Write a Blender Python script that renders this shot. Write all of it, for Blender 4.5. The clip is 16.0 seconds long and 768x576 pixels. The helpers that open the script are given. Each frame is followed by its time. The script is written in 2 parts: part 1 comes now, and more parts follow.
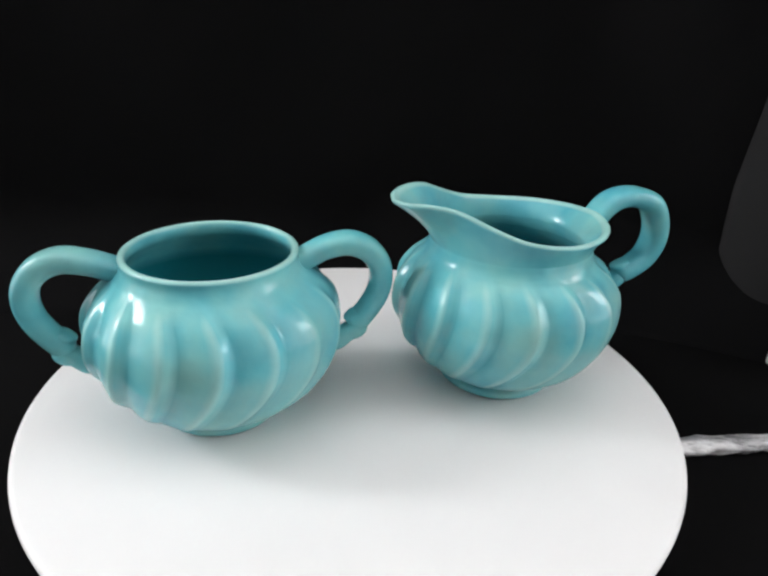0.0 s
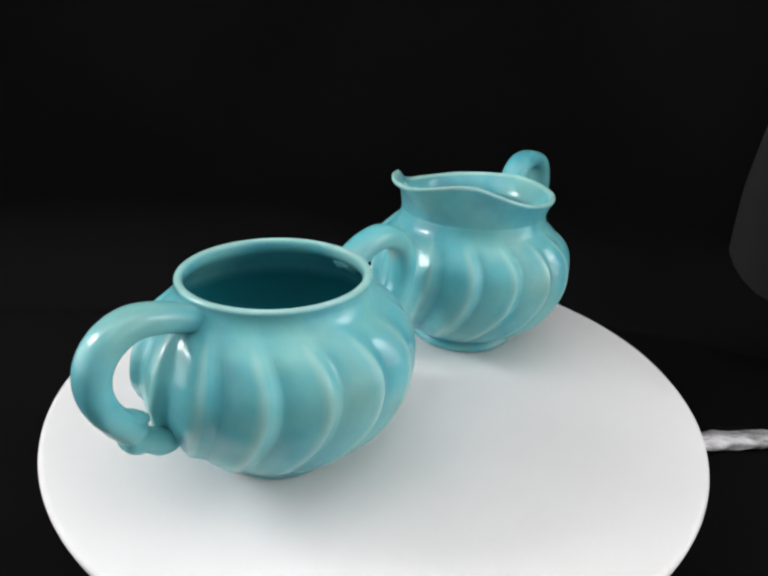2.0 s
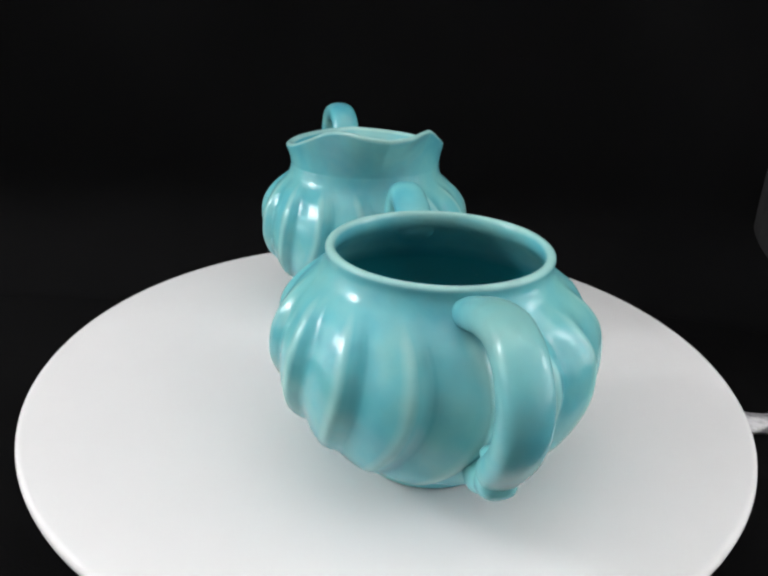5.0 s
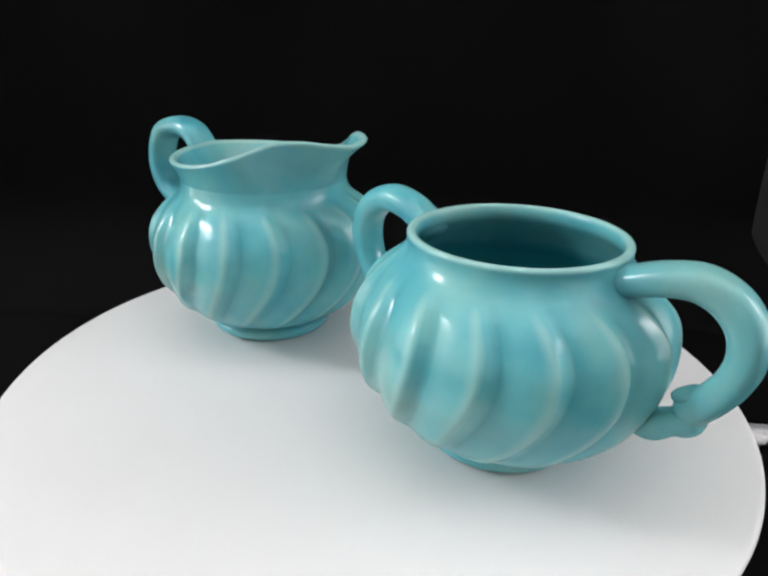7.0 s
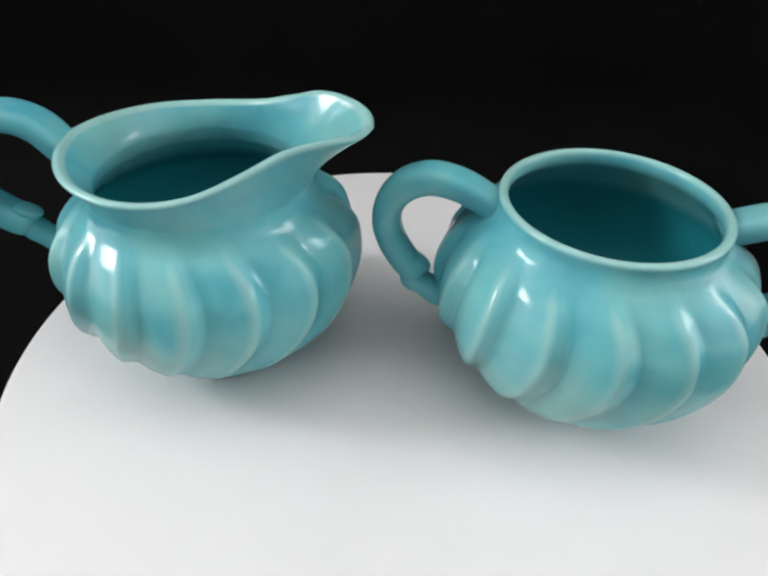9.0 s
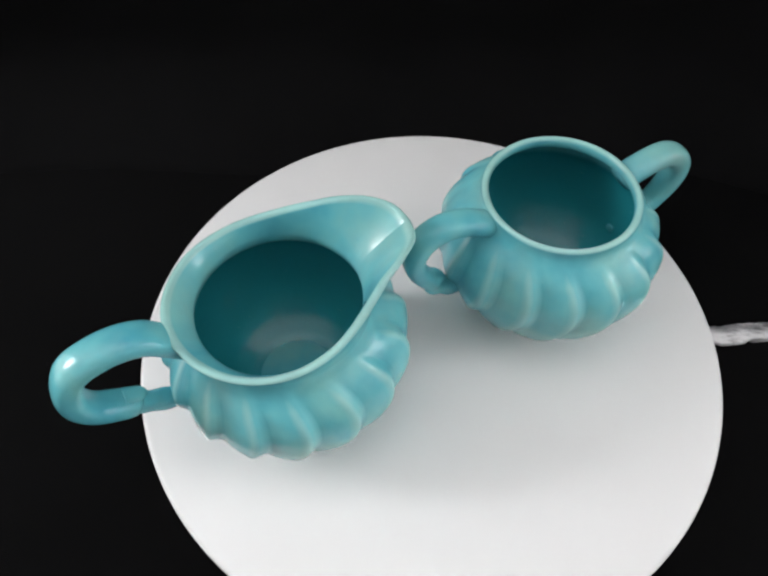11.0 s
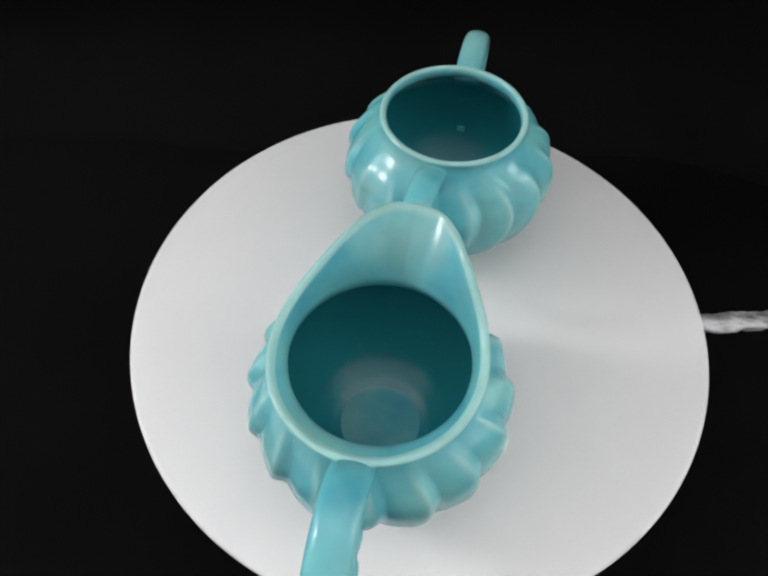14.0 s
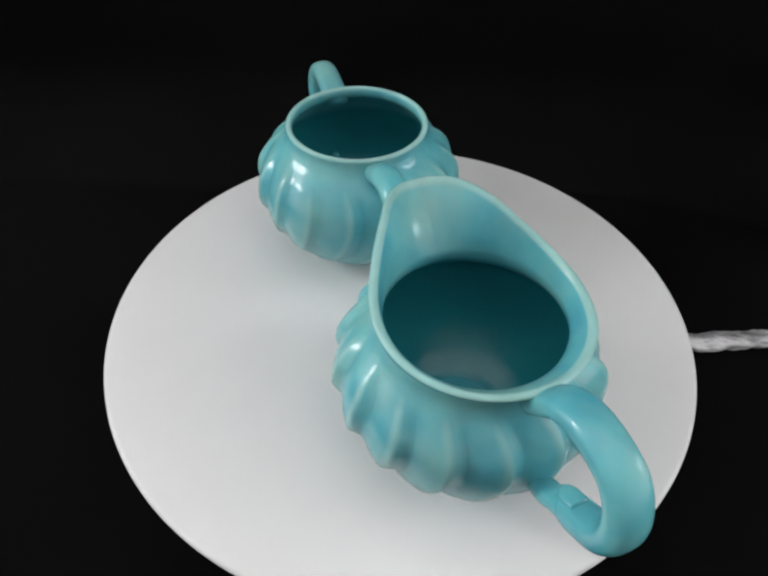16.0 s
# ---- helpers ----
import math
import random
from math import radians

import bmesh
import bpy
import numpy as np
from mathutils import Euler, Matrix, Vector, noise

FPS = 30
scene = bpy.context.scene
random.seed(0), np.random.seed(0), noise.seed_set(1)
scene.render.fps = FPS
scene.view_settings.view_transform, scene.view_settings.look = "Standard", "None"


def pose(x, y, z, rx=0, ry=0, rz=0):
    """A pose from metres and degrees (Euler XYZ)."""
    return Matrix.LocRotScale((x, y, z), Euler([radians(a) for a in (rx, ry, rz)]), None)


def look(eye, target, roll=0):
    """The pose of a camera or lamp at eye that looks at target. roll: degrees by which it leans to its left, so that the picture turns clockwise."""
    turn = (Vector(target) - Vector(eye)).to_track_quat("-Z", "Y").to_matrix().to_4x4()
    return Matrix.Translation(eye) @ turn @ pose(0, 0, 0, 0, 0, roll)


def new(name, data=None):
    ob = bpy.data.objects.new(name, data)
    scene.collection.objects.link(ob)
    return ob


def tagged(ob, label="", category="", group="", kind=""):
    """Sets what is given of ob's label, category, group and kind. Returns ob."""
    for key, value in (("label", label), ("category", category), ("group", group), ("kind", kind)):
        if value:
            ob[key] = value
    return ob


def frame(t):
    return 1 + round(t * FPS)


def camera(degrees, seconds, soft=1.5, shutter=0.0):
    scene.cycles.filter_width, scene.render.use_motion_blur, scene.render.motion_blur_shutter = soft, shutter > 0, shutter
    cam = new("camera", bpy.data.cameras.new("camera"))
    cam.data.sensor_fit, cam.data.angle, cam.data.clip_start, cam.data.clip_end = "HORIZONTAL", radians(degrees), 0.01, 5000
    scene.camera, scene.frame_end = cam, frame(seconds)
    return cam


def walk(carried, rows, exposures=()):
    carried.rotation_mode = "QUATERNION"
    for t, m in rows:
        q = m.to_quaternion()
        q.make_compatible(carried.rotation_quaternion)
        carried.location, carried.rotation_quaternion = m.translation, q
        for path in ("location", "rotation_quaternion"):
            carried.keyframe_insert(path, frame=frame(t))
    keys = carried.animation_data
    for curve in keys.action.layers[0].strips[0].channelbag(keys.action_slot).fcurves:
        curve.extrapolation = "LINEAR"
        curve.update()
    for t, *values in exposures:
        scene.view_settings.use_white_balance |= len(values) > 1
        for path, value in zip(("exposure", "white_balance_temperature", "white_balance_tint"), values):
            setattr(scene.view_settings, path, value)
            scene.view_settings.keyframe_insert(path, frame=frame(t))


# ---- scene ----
cam = camera(63.92, 16.0, soft=2.6)
OMEGA = 17.325  # turntable, degrees a second

# ---- camera path ----
PATH = [
    (0, pose(0.0280, -0.2119, 0.1420, 65.38, -2.13, 5.98)),
    (0.5, pose(0.0254, -0.2163, 0.1433, 65.59, -2.05, 5.67)),
    (1, pose(0.0231, -0.2178, 0.1444, 65.91, -1.97, 5.65)),
    (1.5, pose(0.0226, -0.2198, 0.1395, 66.07, -1.54, 5.81)),
    (2, pose(0.0202, -0.2178, 0.1374, 66.12, -2.20, 6.03)),
    (2.5, pose(0.0202, -0.2160, 0.1341, 66.22, -1.68, 6.13)),
    (3, pose(0.0191, -0.2132, 0.1276, 65.78, -1.86, 6.70)),
    (3.5, pose(0.0208, -0.2133, 0.1223, 65.76, -2.07, 7.32)),
    (4, pose(0.0198, -0.2133, 0.1136, 66.74, -1.46, 7.14)),
    (4.5, pose(0.0215, -0.2093, 0.1123, 66.97, -1.45, 6.77)),
    (5.2, pose(0.0163, -0.2046, 0.1193, 66.19, -1.65, 5.99)),
    (7.3, pose(0.0217, -0.1938, 0.1126, 67.60, -1.00, 5.67)),
    (7.5, pose(0.0210, -0.1924, 0.1137, 67.36, -1.26, 5.66)),
    (8, pose(0.0148, -0.1823, 0.1184, 67.09, -0.40, 5.73)),
    (8.5, pose(0.0054, -0.1657, 0.1334, 57.77, -0.75, 3.47)),
    (9, pose(0.0024, -0.1479, 0.1459, 51.12, -1.48, 4.81)),
    (9.5, pose(0.0015, -0.1459, 0.1738, 44.83, -2.53, 5.37)),
    (10, pose(-0.0035, -0.1433, 0.2052, 40.51, -1.78, 6.26)),
    (10.2, pose(-0.0036, -0.1398, 0.2141, 38.94, -1.13, 6.16)),
    (12.3, pose(0.0033, -0.1408, 0.2443, 31.63, 0.73, 8.16)),
    (12.5, pose(0.0044, -0.1420, 0.2424, 31.95, 0.76, 8.44)),
    (13, pose(0.0086, -0.1442, 0.2433, 32.82, 0.74, 9.02)),
    (13.5, pose(0.0075, -0.1471, 0.2392, 33.62, 0.05, 8.78)),
    (14, pose(0.0065, -0.1471, 0.2317, 33.70, -0.23, 8.75)),
    (14.5, pose(0.0088, -0.1547, 0.2251, 33.46, 0.45, 8.59)),
    (15, pose(0.0101, -0.1680, 0.2184, 37.26, -0.02, 8.40)),
    (15.5, pose(0.0118, -0.1763, 0.2136, 40.50, -0.13, 7.70)),
    (16, pose(0.0155, -0.1820, 0.2030, 43.86, -0.72, 7.88)),
]
walk(cam, PATH, exposures=[(0.0, -0.17), (5.0, -0.25), (8.0, -0.30), (10.0, -0.36), (13.0, -0.33), (14.5, -0.53), (16.0, -0.59)])

# ---- world and lights ----
world = bpy.data.worlds.new("world")
scene.world = world
world.use_nodes = True
wn = world.node_tree.nodes
sky = wn.new("ShaderNodeTexSky")
sky.sky_type, sky.sun_disc = 'NISHITA', False
sky.sun_elevation, sky.sun_rotation = radians(35), radians(250)
world.node_tree.links.new(sky.outputs[0], wn["Background"].inputs[0])
wn["Background"].inputs[1].default_value = 0.1


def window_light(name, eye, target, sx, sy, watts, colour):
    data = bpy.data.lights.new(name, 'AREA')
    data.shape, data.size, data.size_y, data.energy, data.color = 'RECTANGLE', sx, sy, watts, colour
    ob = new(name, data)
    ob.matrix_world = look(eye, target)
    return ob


window_light("window_light_west", (-1.53, -0.14, 0.90), (0, -0.04, 0.1), 0.24, 0.44, 16.5, (0.975, 0.98, 1.0))
window_light("window_light_east", (1.73, 0.10, 0.80), (0, 0.0, 0.05), 0.34, 0.50, 8.0, (0.975, 0.98, 1.0))
window_light("window_light_south", (0.35, -2.20, 0.25), (0.05, 0, 0.1), 0.20, 0.24, 0.6, (0.975, 0.98, 1.0))
# Fill light added behind the backdrop for soft bounce; no window is known there.
window_light("fill_light_north", (0.0, 1.44, 0.28), (0.0, 0.0, 0.28), 2.3, 1.1, 292, (0.955, 0.96, 1.0))


# ---- materials ----
def material(name):
    m = bpy.data.materials.new(name)
    m.use_nodes = True
    nt = m.node_tree
    return m, nt, nt.nodes["Principled BSDF"]


def put(nt, kind, **values):
    n = nt.nodes.new(kind)
    for k, v in values.items():
        n.inputs[k].default_value = v
    return n


def noise_node(nt, scale, detail=4.0, rough=0.55):
    tc = nt.nodes.new("ShaderNodeTexCoord")
    n = put(nt, "ShaderNodeTexNoise", Scale=scale, Detail=detail, Roughness=rough)
    nt.links.new(tc.outputs["Object"], n.inputs["Vector"])
    return n


def ramp(nt, source, stops):
    r = nt.nodes.new("ShaderNodeValToRGB")
    els = r.color_ramp.elements
    while len(els) < len(stops):
        els.new(0.5)
    for e, (p, c) in zip(els, stops):
        e.position, e.color = p, (*c, 1)
    nt.links.new(source, r.inputs[0])
    return r


def mixed(nt, mode, fac, a, b):
    m = nt.nodes.new("ShaderNodeMix")
    m.data_type, m.blend_type = 'RGBA', mode
    for sock, v in ((m.inputs[0], fac), (m.inputs[6], a), (m.inputs[7], b)):
        if isinstance(v, (int, float, tuple)):
            sock.default_value = v
        else:
            nt.links.new(v, sock)
    return m.outputs[2]


def bump(nt, bsdf, source, strength, distance):
    b = put(nt, "ShaderNodeBump", Strength=strength, Distance=distance)
    nt.links.new(source, b.inputs["Height"])
    nt.links.new(b.outputs[0], bsdf.inputs["Normal"])


def glaze_material():
    """Turquoise glaze: it breaks paler over raised edges, pools deeper in grooves; shade inside the pots is painted in.
    """
    m, nt, b = material("turquoise_glaze")
    broad = noise_node(nt, 38.0, 3.0)
    base = ramp(nt, broad.outputs[0], [(0.30, (0.076, 0.370, 0.455)), (0.50, (0.130, 0.478, 0.522)), (0.70, (0.212, 0.548, 0.525))])
    att = nt.nodes.new("ShaderNodeAttribute")
    att.attribute_name = "glaze_thin_shade"
    wob = noise_node(nt, 60.0, 3.0)
    mth = nt.nodes.new("ShaderNodeMath")
    mth.operation = 'MULTIPLY_ADD'
    mth.inputs[1].default_value = 0.16
    nt.links.new(wob.outputs[0], mth.inputs[0])
    nt.links.new(att.outputs["Fac"], mth.inputs[2])
    edge = ramp(nt, mth.outputs[0], [(0.66, (0, 0, 0)), (1.0, (0.75, 0.75, 0.75))])
    col = mixed(nt, 'MIX', edge.outputs[0], base.outputs[0], (0.40, 0.66, 0.60, 1))
    # Thicker glaze in the grooves, and part of the shade painted inside the pots.
    pool_and_shade = ramp(nt, mth.outputs[0], [(0.12, (0.40, 0.40, 0.40)), (0.52, (0, 0, 0))])
    col = mixed(nt, 'MIX', pool_and_shade.outputs[0], col, (0.030, 0.255, 0.325, 1))
    haze = noise_node(nt, 21.0, 5.0, 0.62)
    hz = ramp(nt, haze.outputs[0], [(0.43, (0, 0, 0)), (0.66, (0.58, 0.58, 0.58))])
    col = mixed(nt, 'MIX', hz.outputs[0], col, (0.205, 0.375, 0.355, 1))
    # Shade of the hollow put into the colour, deepest below the neck.
    hollow_shade = ramp(nt, att.outputs["Fac"], [(0.06, (1, 1, 1)), (0.20, (0, 0, 0))])
    col = mixed(nt, 'MIX', hollow_shade.outputs[0], col, (0.018, 0.245, 0.282, 1))
    speck = noise_node(nt, 900.0, 2.0)
    sp = ramp(nt, speck.outputs[0], [(0.72, (0, 0, 0)), (0.80, (0.35, 0.35, 0.35))])
    col = mixed(nt, 'MIX', sp.outputs[0], col, (0.30, 0.50, 0.46, 1))
    nt.links.new(col, b.inputs["Base Color"])
    b.inputs["Roughness"].default_value = 0.21
    b.inputs["IOR"].default_value = 1.5
    b.inputs["Specular IOR Level"].default_value = 0.44
    fine = noise_node(nt, 120.0, 3.0)
    bump(nt, b, fine.outputs[0], 0.16, 0.0014)
    return m


def disc_material():
    m, nt, b = material("white_plastic")
    n = noise_node(nt, 14.0, 4.0)
    c = ramp(nt, n.outputs[0], [(0.3, (0.735, 0.735, 0.732)), (0.7, (0.765, 0.765, 0.762))])
    s = noise_node(nt, 110.0, 2.0)
    d = ramp(nt, s.outputs[0], [(0.770, (0, 0, 0)), (0.80, (0.3, 0.3, 0.3))])
    col = mixed(nt, 'MIX', d.outputs[0], c.outputs[0], (0.62, 0.62, 0.60, 1))
    nt.links.new(col, b.inputs["Base Color"])
    b.inputs["Roughness"].default_value = 0.55
    f = noise_node(nt, 700.0, 2.0)
    bump(nt, b, f.outputs[0], 0.05, 0.0005)
    return m


def cloth_material(name, tone):
    m, nt, b = material(name)
    n = noise_node(nt, 6.0, 5.0)
    c = ramp(nt, n.outputs[0], [(0.3, (0.0030 * tone, 0.0030 * tone, 0.0032 * tone)), (0.7, (0.0060 * tone, 0.0059 * tone, 0.0062 * tone))])
    nt.links.new(c.outputs[0], b.inputs["Base Color"])
    b.inputs["Roughness"].default_value = 0.95
    b.inputs["Specular IOR Level"].default_value = 0.05
    f = noise_node(nt, 1400.0, 2.0)
    bump(nt, b, f.outputs[0], 0.4, 0.0006)
    return m


def paint_material(name, colour, rough, low=0.93):
    m, nt, b = material(name)
    n = noise_node(nt, 3.0, 5.0)
    c = ramp(nt, n.outputs[0], [(0.3, tuple(v * low for v in colour)), (0.7, colour)])
    nt.links.new(c.outputs[0], b.inputs["Base Color"])
    b.inputs["Roughness"].default_value = rough
    f = noise_node(nt, 120.0, 3.0)
    bump(nt, b, f.outputs[0], 0.1, 0.002)
    return m


def cord_material():
    m, nt, b = material("crinkled_white_sleeve")
    n = put(nt, "ShaderNodeTexNoise", Scale=190.0, Detail=4.0, Roughness=0.6)
    tc = nt.nodes.new("ShaderNodeTexCoord")
    mp = nt.nodes.new("ShaderNodeMapping")
    mp.inputs["Rotation"].default_value = (0, 0, radians(-11))
    mp.inputs["Scale"].default_value = (0.32, 1.0, 1.0)
    nt.links.new(tc.outputs["Object"], mp.inputs["Vector"])
    nt.links.new(mp.outputs[0], n.inputs["Vector"])
    c = ramp(nt, n.outputs[0], [(0.38, (0.16, 0.16, 0.165)), (0.50, (0.42, 0.42, 0.43)), (0.62, (0.72, 0.72, 0.73))])
    nt.links.new(c.outputs[0], b.inputs["Base Color"])
    b.inputs["Roughness"].default_value = 0.4
    bump(nt, b, n.outputs[0], 0.5, 0.002)
    return m


GLAZE = glaze_material()
WHITE = disc_material()
CLOTH = cloth_material("black_cloth", 1.05)
TABLE_CLOTH = cloth_material("deep_black_cloth", 0.72)
CORD = cord_material()
# Grey stands for window light caught by a fold of black cloth.
LIT_FOLD = paint_material("lit_fold_cloth", (0.0095, 0.0095, 0.0102), 0.95, 0.6)
CARD = paint_material("pale_card", (0.62, 0.64, 0.60), 0.7)
WALL = paint_material("wall_paint", (0.80, 0.79, 0.77), 0.9)
CEIL = paint_material("ceiling_paint", (0.60, 0.60, 0.59), 0.9)
# Near black on an unseen wall, to keep the pots' fronts darker.
SOUTH = paint_material("front_shade_paint", (0.06, 0.06, 0.063), 0.9)
FLOOR = paint_material("wood_floor", (0.22, 0.15, 0.10), 0.5, 0.7)
DARK = paint_material("black_plastic", (0.02, 0.02, 0.022), 0.45, 0.8)
FRAME = paint_material("frame_paint", (0.78, 0.78, 0.76), 0.5)


# ---- mesh helpers ----
def mesh_of(name, verts, faces, mat, smooth=True):
    me = bpy.data.meshes.new(name)
    me.from_pydata([tuple(v) for v in verts], [], faces)
    me.materials.append(mat)
    for poly in me.polygons:
        poly.use_smooth = smooth
    me.update()
    return me


def part(name, bm, mat, parent, label=""):
    me = bpy.data.meshes.new(name)
    bm.to_mesh(me)
    bm.free()
    me.materials.append(mat)
    ob = new(name, me)
    ob.parent = parent
    return tagged(ob, label) if label else ob


def mesh_part(name, me, parent, label=""):
    ob = new(name, me)
    ob.parent = parent
    return tagged(ob, label) if label else ob


def box_bm(x0, x1, y0, y1, z0, z1, bevel=0.0):
    bm = bmesh.new()
    bmesh.ops.create_cube(bm, size=1.0, matrix=Matrix.LocRotScale(((x0 + x1) / 2, (y0 + y1) / 2, (z0 + z1) / 2), None, (x1 - x0, y1 - y0, z1 - z0)))
    if bevel:
        bmesh.ops.bevel(bm, geom=bm.edges[:], offset=bevel, segments=2, affect='EDGES', profile=0.5)
    return bm


def structure(name, bm, mat, label=""):
    me = bpy.data.meshes.new(name)
    bm.to_mesh(me)
    bm.free()
    me.materials.append(mat)
    return tagged(new(name, me), label, kind="structure")


def rows_mesh(name, rings, mat, cap_first=False, cap_last=False):
    """Joins closed rings of equal length into one smooth skin."""
    n = len(rings[0])
    thin_shade = [v[3] if len(v) > 3 else 0.5 for ring in rings for v in ring]
    rings = [[tuple(v[:3]) for v in ring] for ring in rings]
    verts = [v for ring in rings for v in ring]
    faces = []
    for i in range(len(rings) - 1):
        for j in range(n):
            k = (j + 1) % n
            faces.append((i * n + j, i * n + k, (i + 1) * n + k, (i + 1) * n + j))
    if cap_first:
        verts.append(tuple(np.mean(rings[0], 0)))
        faces += [((j + 1) % n, j, len(verts) - 1) for j in range(n)]
    if cap_last:
        verts.append(tuple(np.mean(rings[-1], 0)))
        base = (len(rings) - 1) * n
        faces += [(base + j, base + (j + 1) % n, len(verts) - 1) for j in range(n)]
    me = mesh_of(name, verts, faces, mat)
    # Glaze thinness on ribs and rims; painted shade inside the pots.
    att = me.attributes.new("glaze_thin_shade", 'FLOAT', 'POINT')
    att.data.foreach_set("value", np.array(thin_shade + [thin_shade[-1]] * (len(verts) - len(thin_shade)), dtype=np.float32))
    return me


def spline(points, count):
    """Catmull-Rom through the points, evenly by index."""
    p = np.array(points, float)
    p = np.vstack([2 * p[0] - p[1], p, 2 * p[-1] - p[-2]])
    out = []
    for u in np.linspace(0, len(points) - 1, count):
        i = min(int(u), len(points) - 2)
        f = u - i
        a, b, c, d = p[i:i + 4]
        out.append(0.5 * (2 * b + (c - a) * f + (2 * a - 5 * b + 4 * c - d) * f * f + (3 * b - a - 3 * c + d) * f ** 3))
    return np.array(out)


# ---- the pots ----
LOBES, SIDES = 16, 576
# body profile in mm: height, radius at the crests
BODY = [(5.6, 21.6), (6.5, 24.8), (9.3, 30.4), (13.8, 36.3), (20.8, 41.6), (29.4, 45.0), (37.0, 45.7), (44.5, 44.2), (50.5, 40.0), (55, 34.4)]
TWIST_Z = [5, 10, 15, 22, 28, 35, 41, 47, 52, 57]
TWIST_A = [-31, -23.8, -17.2, -9.8, -5.0, -1.4, 0, -0.4, -3.0, -7.7]


def lobe(u):
    """One gadroon: a soft rib at 0, a groove after it, then a full panel swelling up to the next rib."""
    u = u % 1.0
    d = min(u, 1.0 - u)
    panel = 0.5 + 0.5 * math.cos(math.pi * u / 0.30) if u < 0.30 else 0.5 - 0.5 * math.cos(math.pi * ((u - 0.30) / 0.70) ** 0.74)
    return 0.82 * panel + 0.18 * math.exp(-(d / 0.11) ** 2)


LOBE = np.array([lobe(k / 400) for k in range(401)])
LOBE = np.array([np.mean([LOBE[(k + d) % 400] for d in range(-11, 12)]) for k in range(401)])
RIB = np.array([0.58 * math.exp(-(min(k, 400 - k) / 400 / 0.15) ** 2) - 0.66 * math.exp(-((k / 400 - 0.29) / 0.18) ** 2) for k in range(401)])
TWIST = spline(np.stack([TWIST_Z, TWIST_A], 1), 120)


def fluted_ring(z, r, phase, depth, calm=None):
    """calm: the direction in which the ribs are almost worn away."""
    ang = np.arange(SIDES) * 360.0 / SIDES
    if calm is not None:
        depth = depth * (1 - 0.62 * np.exp(-(((ang - calm + 180) % 360 - 180) / 30) ** 2))
    u = ((ang - phase - np.interp(z, TWIST[:, 0], TWIST[:, 1])) * LOBES / 360.0) % 1.0
    rr = r - depth * (1 - np.interp(u * 400, np.arange(401), LOBE))
    a = np.radians(ang)
    out = np.stack([rr * np.cos(a), rr * np.sin(a), np.full(SIDES, z)], 1) / 1000.0
    thin_shade = 0.5 + 0.5 * np.interp(u * 400, np.arange(401), RIB) * np.minimum(1.0, depth / 1.3)
    return np.column_stack([out, thin_shade])


def plain_ring(z, r, thin_shade=0.5):
    a = np.arange(SIDES) * 2 * math.pi / SIDES
    return np.column_stack([np.stack([r * np.cos(a), r * np.sin(a), np.full(SIDES, z)], 1) / 1000.0, np.full(SIDES, thin_shade)])


def flute_depth(z):
    rise, fall = min(1.0, max(0.0, (z - 2) / 23)), min(1.0, max(0.0, (59.0 - z) / 13))
    return 2.5 * (rise * rise * (3 - 2 * rise)) * (fall * fall * (3 - 2 * fall))


def inner_rings(neck=30.9, shoulder=35.4):
    """The hollow, from below the neck down to the flat floor. Its shade and the lit floor are painted into the colour.
    """
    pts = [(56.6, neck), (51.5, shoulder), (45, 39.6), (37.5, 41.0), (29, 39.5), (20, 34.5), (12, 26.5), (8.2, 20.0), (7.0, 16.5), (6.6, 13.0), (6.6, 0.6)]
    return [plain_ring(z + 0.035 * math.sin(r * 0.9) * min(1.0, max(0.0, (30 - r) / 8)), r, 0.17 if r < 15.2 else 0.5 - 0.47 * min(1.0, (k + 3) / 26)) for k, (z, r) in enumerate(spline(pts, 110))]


def foot_mesh(width):
    prof = [(0.0, 14.0), (0.0, 22.0), (0.4, 23.4), (1.2, 24.2), (2.4, 24.5), (3.5, 24.2), (4.4, 23.2), (5.2, 21.8), (6.0, 20.9), (8.0, 20.0)]
    return rows_mesh("foot_ring", [plain_ring(z, r * width) for z, r in prof], GLAZE, cap_first=True)


def sugar_body(phase):
    rings = [fluted_ring(z, r, phase, flute_depth(z), 343.7) for z, r in spline(BODY, 60)]
    lip = [(55, 34.4), (56.9, 32.2), (58.7, 30.9), (60.2, 30.3), (61.5, 30.15), (62.5, 30.25), (63.2, 30.15), (63.7, 29.6), (63.8, 28.9), (63.5, 28.1),
           (62.5, 27.6), (61.2, 27.5), (59.8, 27.9), (58.4, 28.9)]
    rings += [fluted_ring(z, r, phase, flute_depth(z), 343.7) if i < 10 else plain_ring(z, r, 0.5 + 0.42 * math.exp(-((z - 63.8) / 1.1) ** 2)) for i, (z, r) in enumerate(spline(lip, 44)[1:])]
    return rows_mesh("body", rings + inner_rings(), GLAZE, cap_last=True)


RIM_A = [0, 10, 20, 32, 50, 75, 105, 135, 165, 180]
RIM_R = [49.4, 47.8, 43.0, 37.6, 34.0, 33.0, 34.0, 35.8, 37.2, 37.6]
RIM_Z = [77.4, 78.2, 78.9, 77.9, 73.7, 69.2, 67.3, 67.5, 68.2, 68.7]


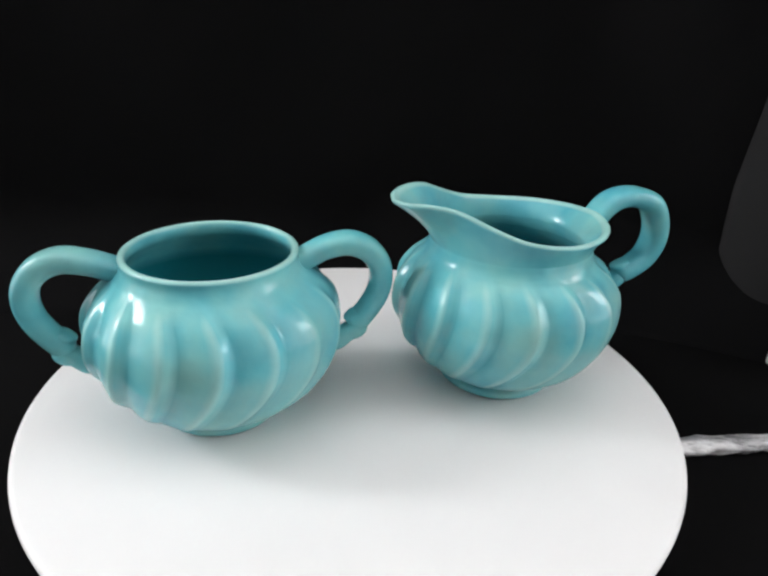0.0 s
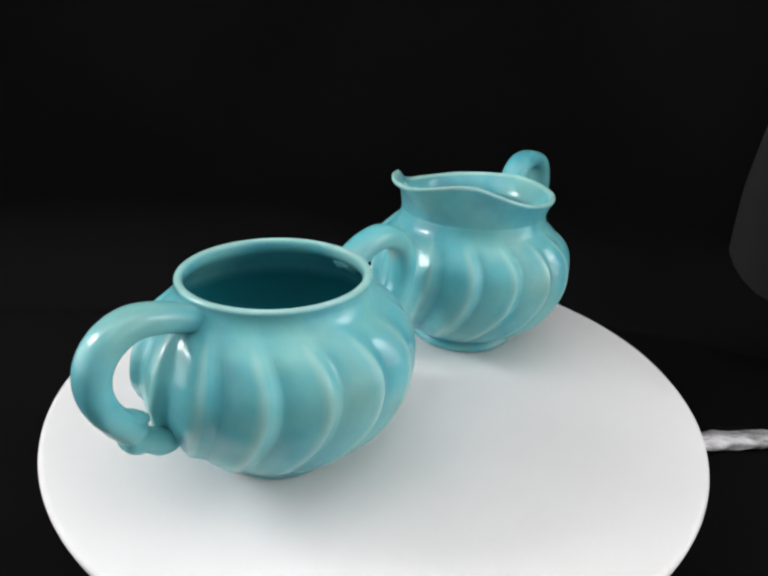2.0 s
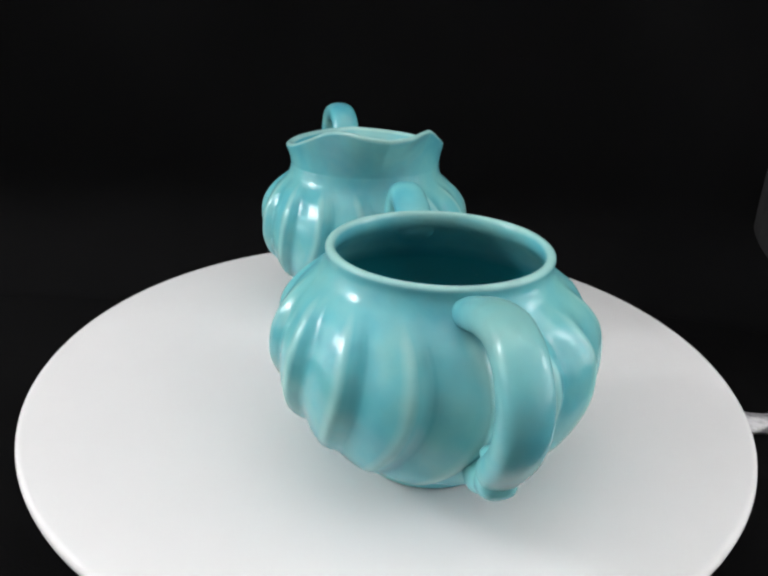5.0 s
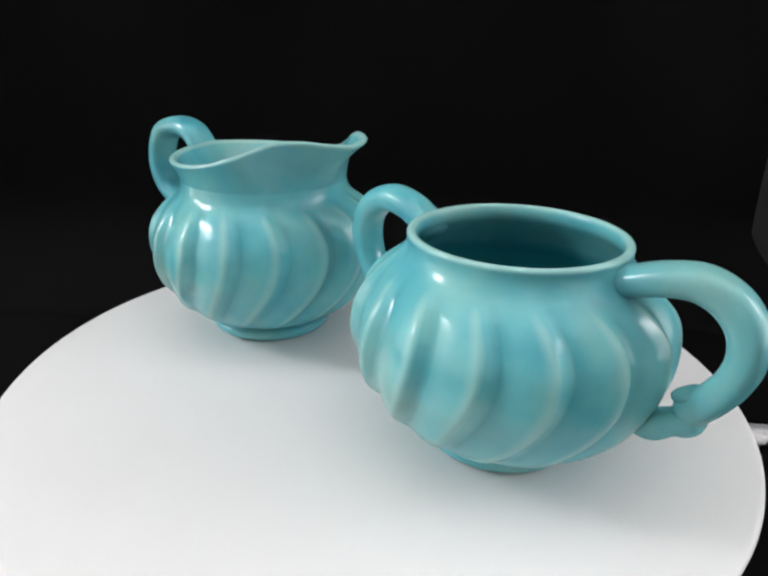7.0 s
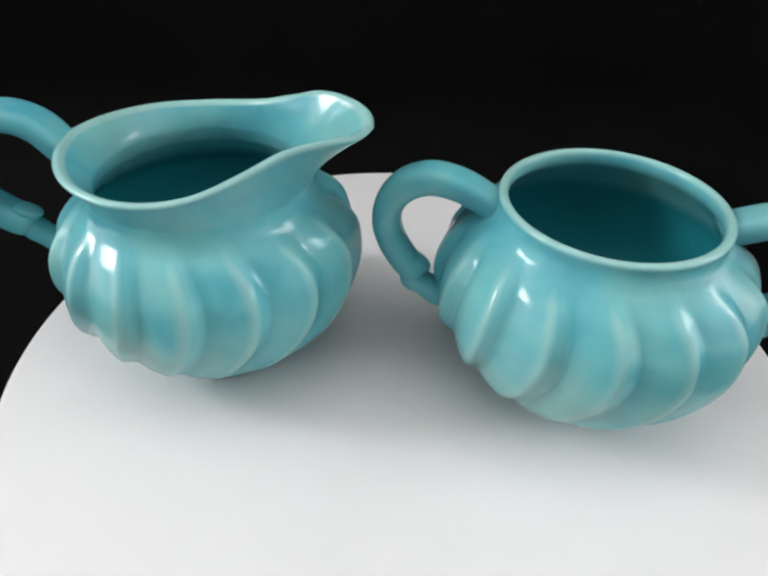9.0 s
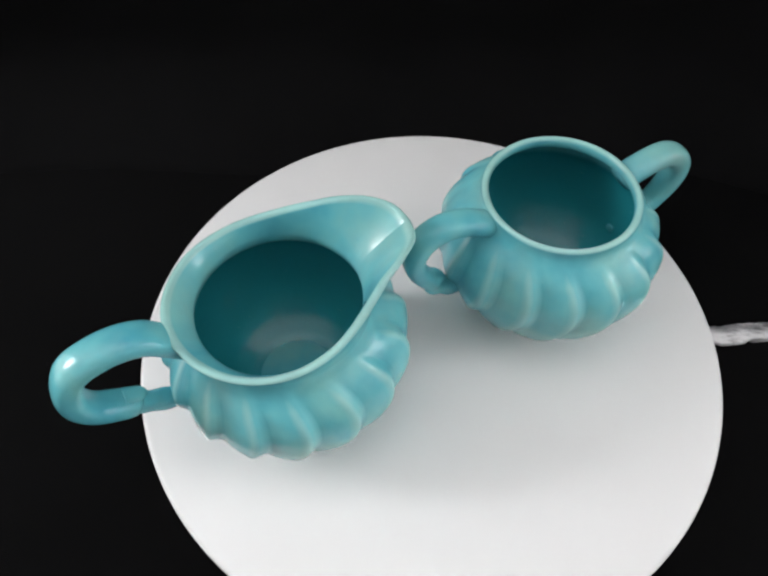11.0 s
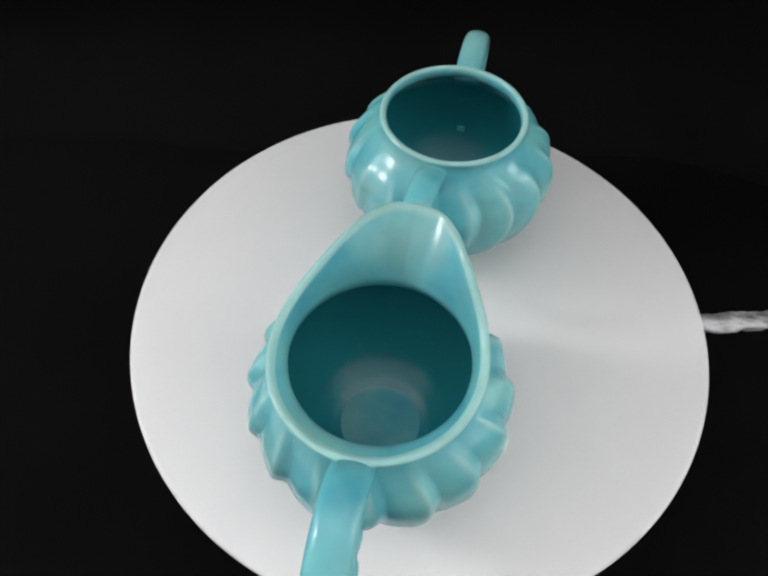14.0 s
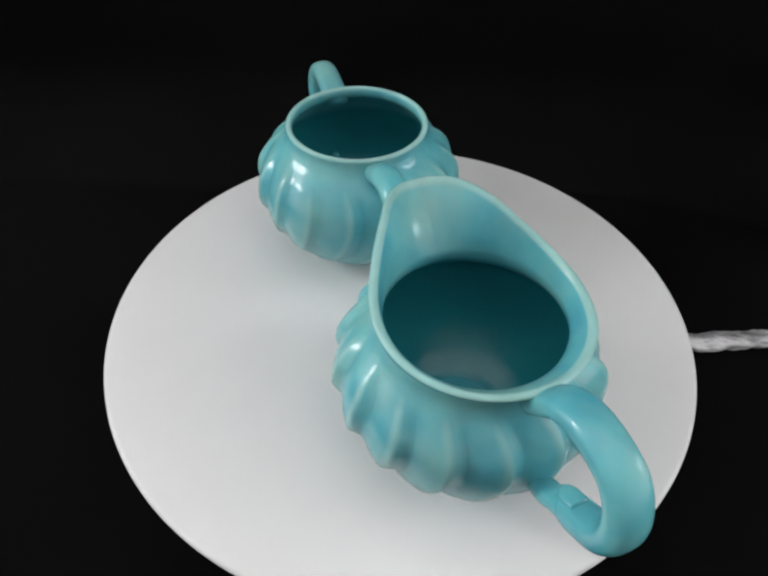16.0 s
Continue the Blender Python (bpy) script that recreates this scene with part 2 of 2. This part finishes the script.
def creamer_body(phase, spout):
    rings = [fluted_ring(z, r, phase, flute_depth(z)) for z, r in spline(BODY, 60)]
    rings += [fluted_ring(z, r, phase, flute_depth(z)) for z, r in spline([(55, 34.4), (56.6, 33.0), (58.4, 32.1), (60.4, 31.7)], 12)[1:]]
    ang = np.arange(SIDES) * 360.0 / SIDES
    off = np.abs((ang - spout + 180) % 360 - 180)
    rad = spline(np.stack([RIM_A, RIM_R, RIM_Z], 1), 200)
    rr = np.interp(off, rad[:, 0], rad[:, 1])
    zz = np.interp(off, rad[:, 0], rad[:, 2])
    a = np.radians(ang)
    near = np.clip(1 - off / 55.0, 0, 1)

    def ring(s, inset, rise, thin_shade=0.5):
        bend = (0.30 + 0.15 * near) * s + (0.70 - 0.15 * near) * s * s
        r = 31.6 + (rr - 31.6) * bend - inset
        z = 60.8 + (zz - 60.8) * s + rise
        return np.column_stack([np.stack([r * np.cos(a), r * np.sin(a), z], 1) / 1000.0, np.full(SIDES, thin_shade)])
    rings += [ring(s, 0.0, 0.0) for s in np.linspace(0.0, 0.97, 22)]
    rings += [ring(1.0, i, h, 0.9) for i, h in ((0.1, 0.5), (0.6, 1.0), (1.4, 1.2), (2.2, 0.9), (2.8, 0.2))]
    rings += [ring(s, 3.0, 0.0) for s in np.linspace(0.94, 0.0, 20)]
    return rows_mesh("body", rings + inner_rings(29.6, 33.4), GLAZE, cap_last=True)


def sweep(name, line, mat, azimuth):
    """line: rows of reach, height, breadth, thickness in mm, along a handle in its upright plane."""
    pts = spline(line, 70)
    ca, sa = math.cos(radians(azimuth)), math.sin(radians(azimuth))
    rings = []
    for i, (x, z, w, h) in enumerate(pts):
        t = pts[min(i + 1, len(pts) - 1), :2] - pts[max(i - 1, 0), :2]
        t /= np.linalg.norm(t)
        nx, nz = -t[1], t[0]
        ring = []
        for k in range(28):
            b = 2 * math.pi * k / 28
            c, s = math.cos(b), math.sin(b)
            c, s = math.copysign(abs(c) ** 0.8, c), math.copysign(abs(s) ** 0.8, s)
            q, side = x + nx * h / 2 * s, w / 2 * c
            ring.append(((q * ca - side * sa) / 1000, (q * sa + side * ca) / 1000, (z + nz * h / 2 * s) / 1000))
        rings.append(ring)
    return rows_mesh(name, rings, mat, cap_first=True, cap_last=True)


SUGAR_HANDLE = [(29.2, 57.2, 11, 8), (33, 58.8, 11.4, 8), (40, 61.6, 11.2, 8.2), (48, 62.8, 11, 8.6), (54.8, 60.2, 11, 8.8), (59.2, 54.8, 11, 8.6), (60.4, 48.2, 11, 8.4),
                (59.0, 42, 10.6, 8.2), (56.2, 36.8, 10, 8.2), (53.4, 33.0, 9.6, 8.2), (51.4, 30.6, 9, 8), (50.2, 28.8, 6, 5.5)]
SUGAR_TIP = [(54.4, 30.4, 4, 3), (53.0, 28.4, 9.0, 7.4), (51.0, 26.8, 9.4, 8.2), (48.6, 25.6, 8.6, 7.4), (46.2, 24.0, 8.8, 8.2), (43.8, 22.4, 8.6, 8.4), (41.2, 21.6, 7.6, 7.0), (38.5, 21.6, 6, 5), (36, 22, 4, 4)]
SUGAR_SPUR = [(53.6, 36.0, 7, 3), (51.4, 34.8, 8, 4.2), (49.2, 33.8, 7, 3.6), (47.6, 33.4, 4.5, 2.4), (46.8, 33.3, 1.5, 1.0)]
CREAM_HANDLE = [(34.6, 61.8, 12.4, 7.2), (38.2, 66.2, 12.4, 7.4), (43.0, 71.6, 12.4, 7.8), (49.2, 74.2, 12.4, 8.0), (57.2, 74.0, 12.4, 8.4), (65.6, 70.6, 12.4, 8.8), (70.4, 62.4, 12.2, 9.0), (71.2, 54.0, 12, 8.8),
                (68.0, 46.8, 11.6, 8.6), (61.6, 42.2, 11.2, 8.4), (56.8, 40.0, 10.2, 8.0), (55.2, 39.0, 6.5, 5.4)]
CREAM_SPUR = [(58.8, 46.2, 8, 3), (56.4, 45.0, 9, 4.2), (54.0, 44.3, 8, 3.6), (52.4, 44.0, 5, 2.4), (51.6, 43.9, 1.5, 1.0)]
CREAM_TIP = [(58.5, 40.8, 6, 5), (55.6, 37.8, 8.2, 6.4), (52.4, 35.4, 7.6, 5.8), (49, 33.4, 8.2, 6.8), (45.5, 31.8, 7.6, 6.2), (41, 31, 6, 5)]


def thing(name, label, category):
    ob = new(name)
    ob.empty_display_size = 0.03
    return tagged(ob, label, category)


def sugar_bowl():
    ob = thing("sugar_bowl", "turquoise glazed pottery sugar bowl with swirled ribs and two handles", "sugar bowl")
    mesh_part("body", sugar_body(246.4), ob, "swirl-ribbed round body with rolled rim")
    mesh_part("foot_ring", foot_mesh(0.945), ob)
    for az, lift in ((201.0, -0.4), (18.0, 0.9)):
        line = [(x + 0.3 * lift, z + lift * min(1.0, max(0.0, (x - 30) / 9)), w, h) for x, z, w, h in SUGAR_HANDLE]
        h = mesh_part("handle", sweep("handle", line, GLAZE, az), ob)
        mesh_part("handle_tip", sweep("handle_tip", [(x, z + 0.9 + 0.9 * lift, w * 0.92, t * 0.92) for x, z, w, t in SUGAR_TIP], GLAZE, az), h)
        mesh_part("handle_spur", sweep("handle_spur", SUGAR_SPUR, GLAZE, az), h)
    return ob


def creamer():
    ob = thing("creamer", "turquoise glazed pottery cream jug with swirled ribs and wide spout", "creamer")
    mesh_part("body", creamer_body(145.6, 201.5), ob, "swirl-ribbed round body with flaring pouring lip")
    mesh_part("foot_ring", foot_mesh(0.985), ob)
    h = mesh_part("handle", sweep("handle", CREAM_HANDLE, GLAZE, 25.0), ob)
    mesh_part("handle_tip", sweep("handle_tip", CREAM_TIP, GLAZE, 25.0), h)
    mesh_part("handle_spur", sweep("handle_spur", [(x, z - 0.9, 0.72 * w, 0.72 * h) for x, z, w, h in CREAM_SPUR], GLAZE, 25.0), h)
    return ob


def turntable():
    ob = thing("turntable", "round white plastic turntable on a low black motor base", "turntable")
    n = 256

    def lathe(name, prof, mat):
        rings = [[(r * math.cos(2 * math.pi * k / n) / 1000, r * math.sin(2 * math.pi * k / n) / 1000, z / 1000) for k in range(n)] for z, r in prof]
        me = rows_mesh(name, rings, mat, cap_first=True, cap_last=True)
        bm = bmesh.new()
        bm.from_mesh(me)
        bmesh.ops.recalc_face_normals(bm, faces=bm.faces)
        bm.to_mesh(me)
        bm.free()
        return me
    plate = mesh_part("plate", lathe("plate", [(0.0, 60), (0.0, 123.2), (-0.3, 124.3), (-1.0, 125.0), (-1.8, 125.2), (-3.0, 125.0), (-4.2, 124.0), (-5.0, 122.5), (-5.2, 60)], WHITE), ob, "smooth white plastic disc")
    mesh_part("motor_base", lathe("motor_base", [(-50, 70), (-50, 88), (-49, 90), (-47, 91), (-22, 86), (-18, 84), (-16, 80), (-14, 30), (-5.4, 30)], DARK), ob, "low black plastic motor base")
    return plate


def carton():
    ob = thing("carton", "small pale cardboard carton standing on black cloth", "carton")
    part("box", box_bm(0.2355, 0.2955, 0.1085, 0.1395, -0.0495, 0.014, 0.0012), CARD, ob)
    part("lid", box_bm(0.2350, 0.2960, 0.1080, 0.1400, 0.0143, 0.0210, 0.0012), CARD, ob)
    return ob


def power_cord():
    """A cord in a crumpled white sleeve, lying on the cloth."""
    rng = random.Random(4)
    line = spline([(88, 30), (120, 34), (155, 41.5), (195, 50), (238, 56), (285, 42), (325, 0), (350, -72), (360, -160)], 190)
    rings = []
    for i, (x, y) in enumerate(line):
        t = line[min(i + 1, 189)] - line[max(i - 1, 0)]
        t = t / np.linalg.norm(t)
        ring = []
        for k in range(18):
            b = 2 * math.pi * k / 18
            v = noise.noise(Vector((x * 0.09, y * 0.09, 0)) + Vector((0, math.cos(b) * 1.1 + i * 0.02, math.sin(b) * 1.1)))
            v2 = noise.noise(Vector((x * 0.17, math.cos(b + i * 0.05) * 2.1, math.sin(b + i * 0.05) * 2.1)))
            w, h = 5.2 * (1 + 0.35 * v + 0.25 * v2), 3.6 * (1 + 0.45 * v + 0.35 * v2)
            ring.append(((x - t[1] * w * math.cos(b)) / 1000, (y + t[0] * w * math.cos(b)) / 1000, -0.0497 + max(0.0, (3.6 + h * math.sin(b))) / 1000))
        rings.append(ring)
    ob = thing("power_cord", "crumpled whitish power cord lying on black cloth beside the turntable", "cord")
    mesh_part("sleeve", rows_mesh("sleeve", rings, CORD, cap_first=True, cap_last=True), ob)
    return ob


# ---- the room, unseen and added to bounce light ----
def build_room():
    fz, cz = -0.80, 1.65
    x0, x1, y0, y1 = -1.55, 1.75, -2.25, 1.45
    structure("floor", box_bm(x0 - 0.1, x1 + 0.1, y0 - 0.1, y1 + 0.1, fz - 0.1, fz), FLOOR)
    structure("ceiling", box_bm(x0 - 0.1, x1 + 0.1, y0 - 0.1, y1 + 0.1, cz, cz + 0.1), CEIL)

    def holed(name, box, axis, a0, a1, z0, z1, mat=WALL):
        bx0, bx1, by0, by1 = box
        bm = bmesh.new()
        lo, hi = (by0, by1) if axis == 'y' else (bx0, bx1)
        for s0, s1, h0, h1 in ((lo, a0, fz, cz), (a1, hi, fz, cz), (a0, a1, fz, z0), (a0, a1, z1, cz)):
            bb = box_bm(bx0, bx1, s0, s1, h0, h1) if axis == 'y' else box_bm(s0, s1, by0, by1, h0, h1)
            me = bpy.data.meshes.new("tmp")
            bb.to_mesh(me)
            bb.free()
            bm.from_mesh(me)
            bpy.data.meshes.remove(me)
        return structure(name, bm, mat)
    holed("wall_west", (x0 - 0.1, x0, y0, y1), 'y', -0.44, 0.16, 0.55, 1.25)
    holed("wall_east", (x1, x1 + 0.1, y0, y1), 'y', -0.20, 0.40, 0.45, 1.15)
    holed("unseen_dark_wall_south", (x0, x1, y0 - 0.1, y0), 'x', 0.15, 0.55, 0.05, 0.45, SOUTH)
    holed("wall_north", (x0, x1, y1, y1 + 0.1), 'x', -1.20, 1.20, -0.30, 0.85)

    def casing(name, axis, at, a0, a1, z0, z1):
        def bar(s0, s1, h0, h1):
            return box_bm(at, at + 0.05, s0, s1, h0, h1, 0.004) if axis == 'y' else box_bm(s0, s1, at, at + 0.05, h0, h1, 0.004)
        w = structure(name, bar(a0, a0 + 0.03, z0, z1), FRAME)
        for nm, bx in (("window_frame", (a1 - 0.03, a1, z0, z1)), ("window_frame", (a0 + 0.03, a1 - 0.03, z1 - 0.03, z1)), ("window_sill", (a0 + 0.03, a1 - 0.03, z0, z0 + 0.03))):
            part(nm, bar(*bx), FRAME, w)
    casing("window_1", 'y', x0 - 0.08, -0.44, 0.16, 0.55, 1.25)
    casing("window_2", 'x', y0 - 0.08, 0.15, 0.55, 0.05, 0.45)
    # Made-up opening that holds the north fill light.
    casing("added_fill_window", 'x', y1 + 0.03, -1.20, 1.20, -0.30, 0.85)
    casing("window_4", 'y', x1 + 0.03, -0.20, 0.40, 0.45, 1.15)


def cloth_sheet(name, label, nx, ny, place, mat=None):
    verts = [place(i / nx, j / ny) for j in range(ny + 1) for i in range(nx + 1)]
    faces = [(j * (nx + 1) + i, j * (nx + 1) + i + 1, (j + 1) * (nx + 1) + i + 1, (j + 1) * (nx + 1) + i) for j in range(ny) for i in range(nx)]
    ob = new(name, mesh_of(name, verts, faces, mat or CLOTH))
    solid = ob.modifiers.new("thickness", 'SOLIDIFY')
    solid.thickness, solid.offset = 0.0015, -1
    return tagged(ob, label, "cloth")


def build_cloths():
    def flat(u, v):
        x, y = -0.75 + 1.5 * u, -0.45 + 1.0 * v
        d = math.hypot(x, y)
        w = min(1, max(0, (d - 0.20) / 0.2))
        return (x, y, -0.05 + w * 0.003 * noise.noise(Vector((x * 5, y * 5, 0))))
    cloth_sheet("table_cloth", "smooth black cloth spread over the table", 60, 40, flat, TABLE_CLOTH)

    def hung(u, v):
        x, z = -0.70 + 1.12 * u, -0.0525 + 0.95 * v
        turn = max(0.0, x - 0.12)
        fold = -0.7 * turn * turn / (turn + 0.2) + 0.010 * math.sin(x * 21 + 2 * noise.noise(Vector((x * 3, 0, 2)))) * (0.3 + 0.7 * v) + 0.012 * noise.noise(Vector((x * 4, z * 3, 5)))
        sweep_in = 0.06 * max(0.0, 1 - (z + 0.0525) / 0.07) ** 2.2
        return (x, 0.20 + 0.11 * x + fold - sweep_in, z)
    cloth_sheet("backdrop_cloth", "black cloth hung in loose folds as backdrop behind the table", 160, 150, hung)

    # The light-catching fold, added as a separate, paler sheet.
    def beside(u, v):
        z = -0.0525 + 0.70 * v
        x = 0.217 + 0.005 * noise.noise(Vector((2, 4, z * 9))) + 0.22 * u
        turn = max(0.0, x - 0.12)
        y = 0.172 + 0.018 * max(0.0, 1 - u / 0.12) ** 2 + 0.11 * x - 0.7 * turn * turn / (turn + 0.2) + 0.006 * math.sin(x * 34 + z * 6) * (0.4 + 0.6 * v) + 0.006 * noise.noise(Vector((x * 6, z * 5, 9)))
        return (x, y, z)
    cloth_sheet("lit_fold", "fold of the black backdrop, coloured grey for the light it catches", 60, 40, beside, LIT_FOLD)
    table = thing("table", "plain table hidden under black cloth", "table")
    part("tabletop", box_bm(-0.75, 0.75, -0.45, 0.55, -0.085, -0.054, 0.003), FLOOR, table)
    for sx in (-0.70, 0.66):
        for sy in (-0.40, 0.46):
            part("leg", box_bm(sx, sx + 0.05, sy, sy + 0.05, -0.80, -0.085, 0.003), FLOOR, table)


build_room()
build_cloths()
DISC = turntable()
SUGAR = sugar_bowl()
CREAM = creamer()
power_cord()
carton()


# ---- what turns ----
def motions():
    def turned(x, y, lift):
        rows = []
        for k in range(33):
            t = 0.5 * k
            a = OMEGA * t
            c, s = math.cos(radians(a)), math.sin(radians(a))
            rows.append((t, pose(x * c - y * s, x * s + y * c, lift, 0, 0, a)))
        return rows
    walk(DISC, turned(0, 0, 0))
    walk(SUGAR, turned(-0.0495, -0.0199, 0.0002))
    walk(CREAM, turned(0.0566, 0.0210, 0.0002))


motions()
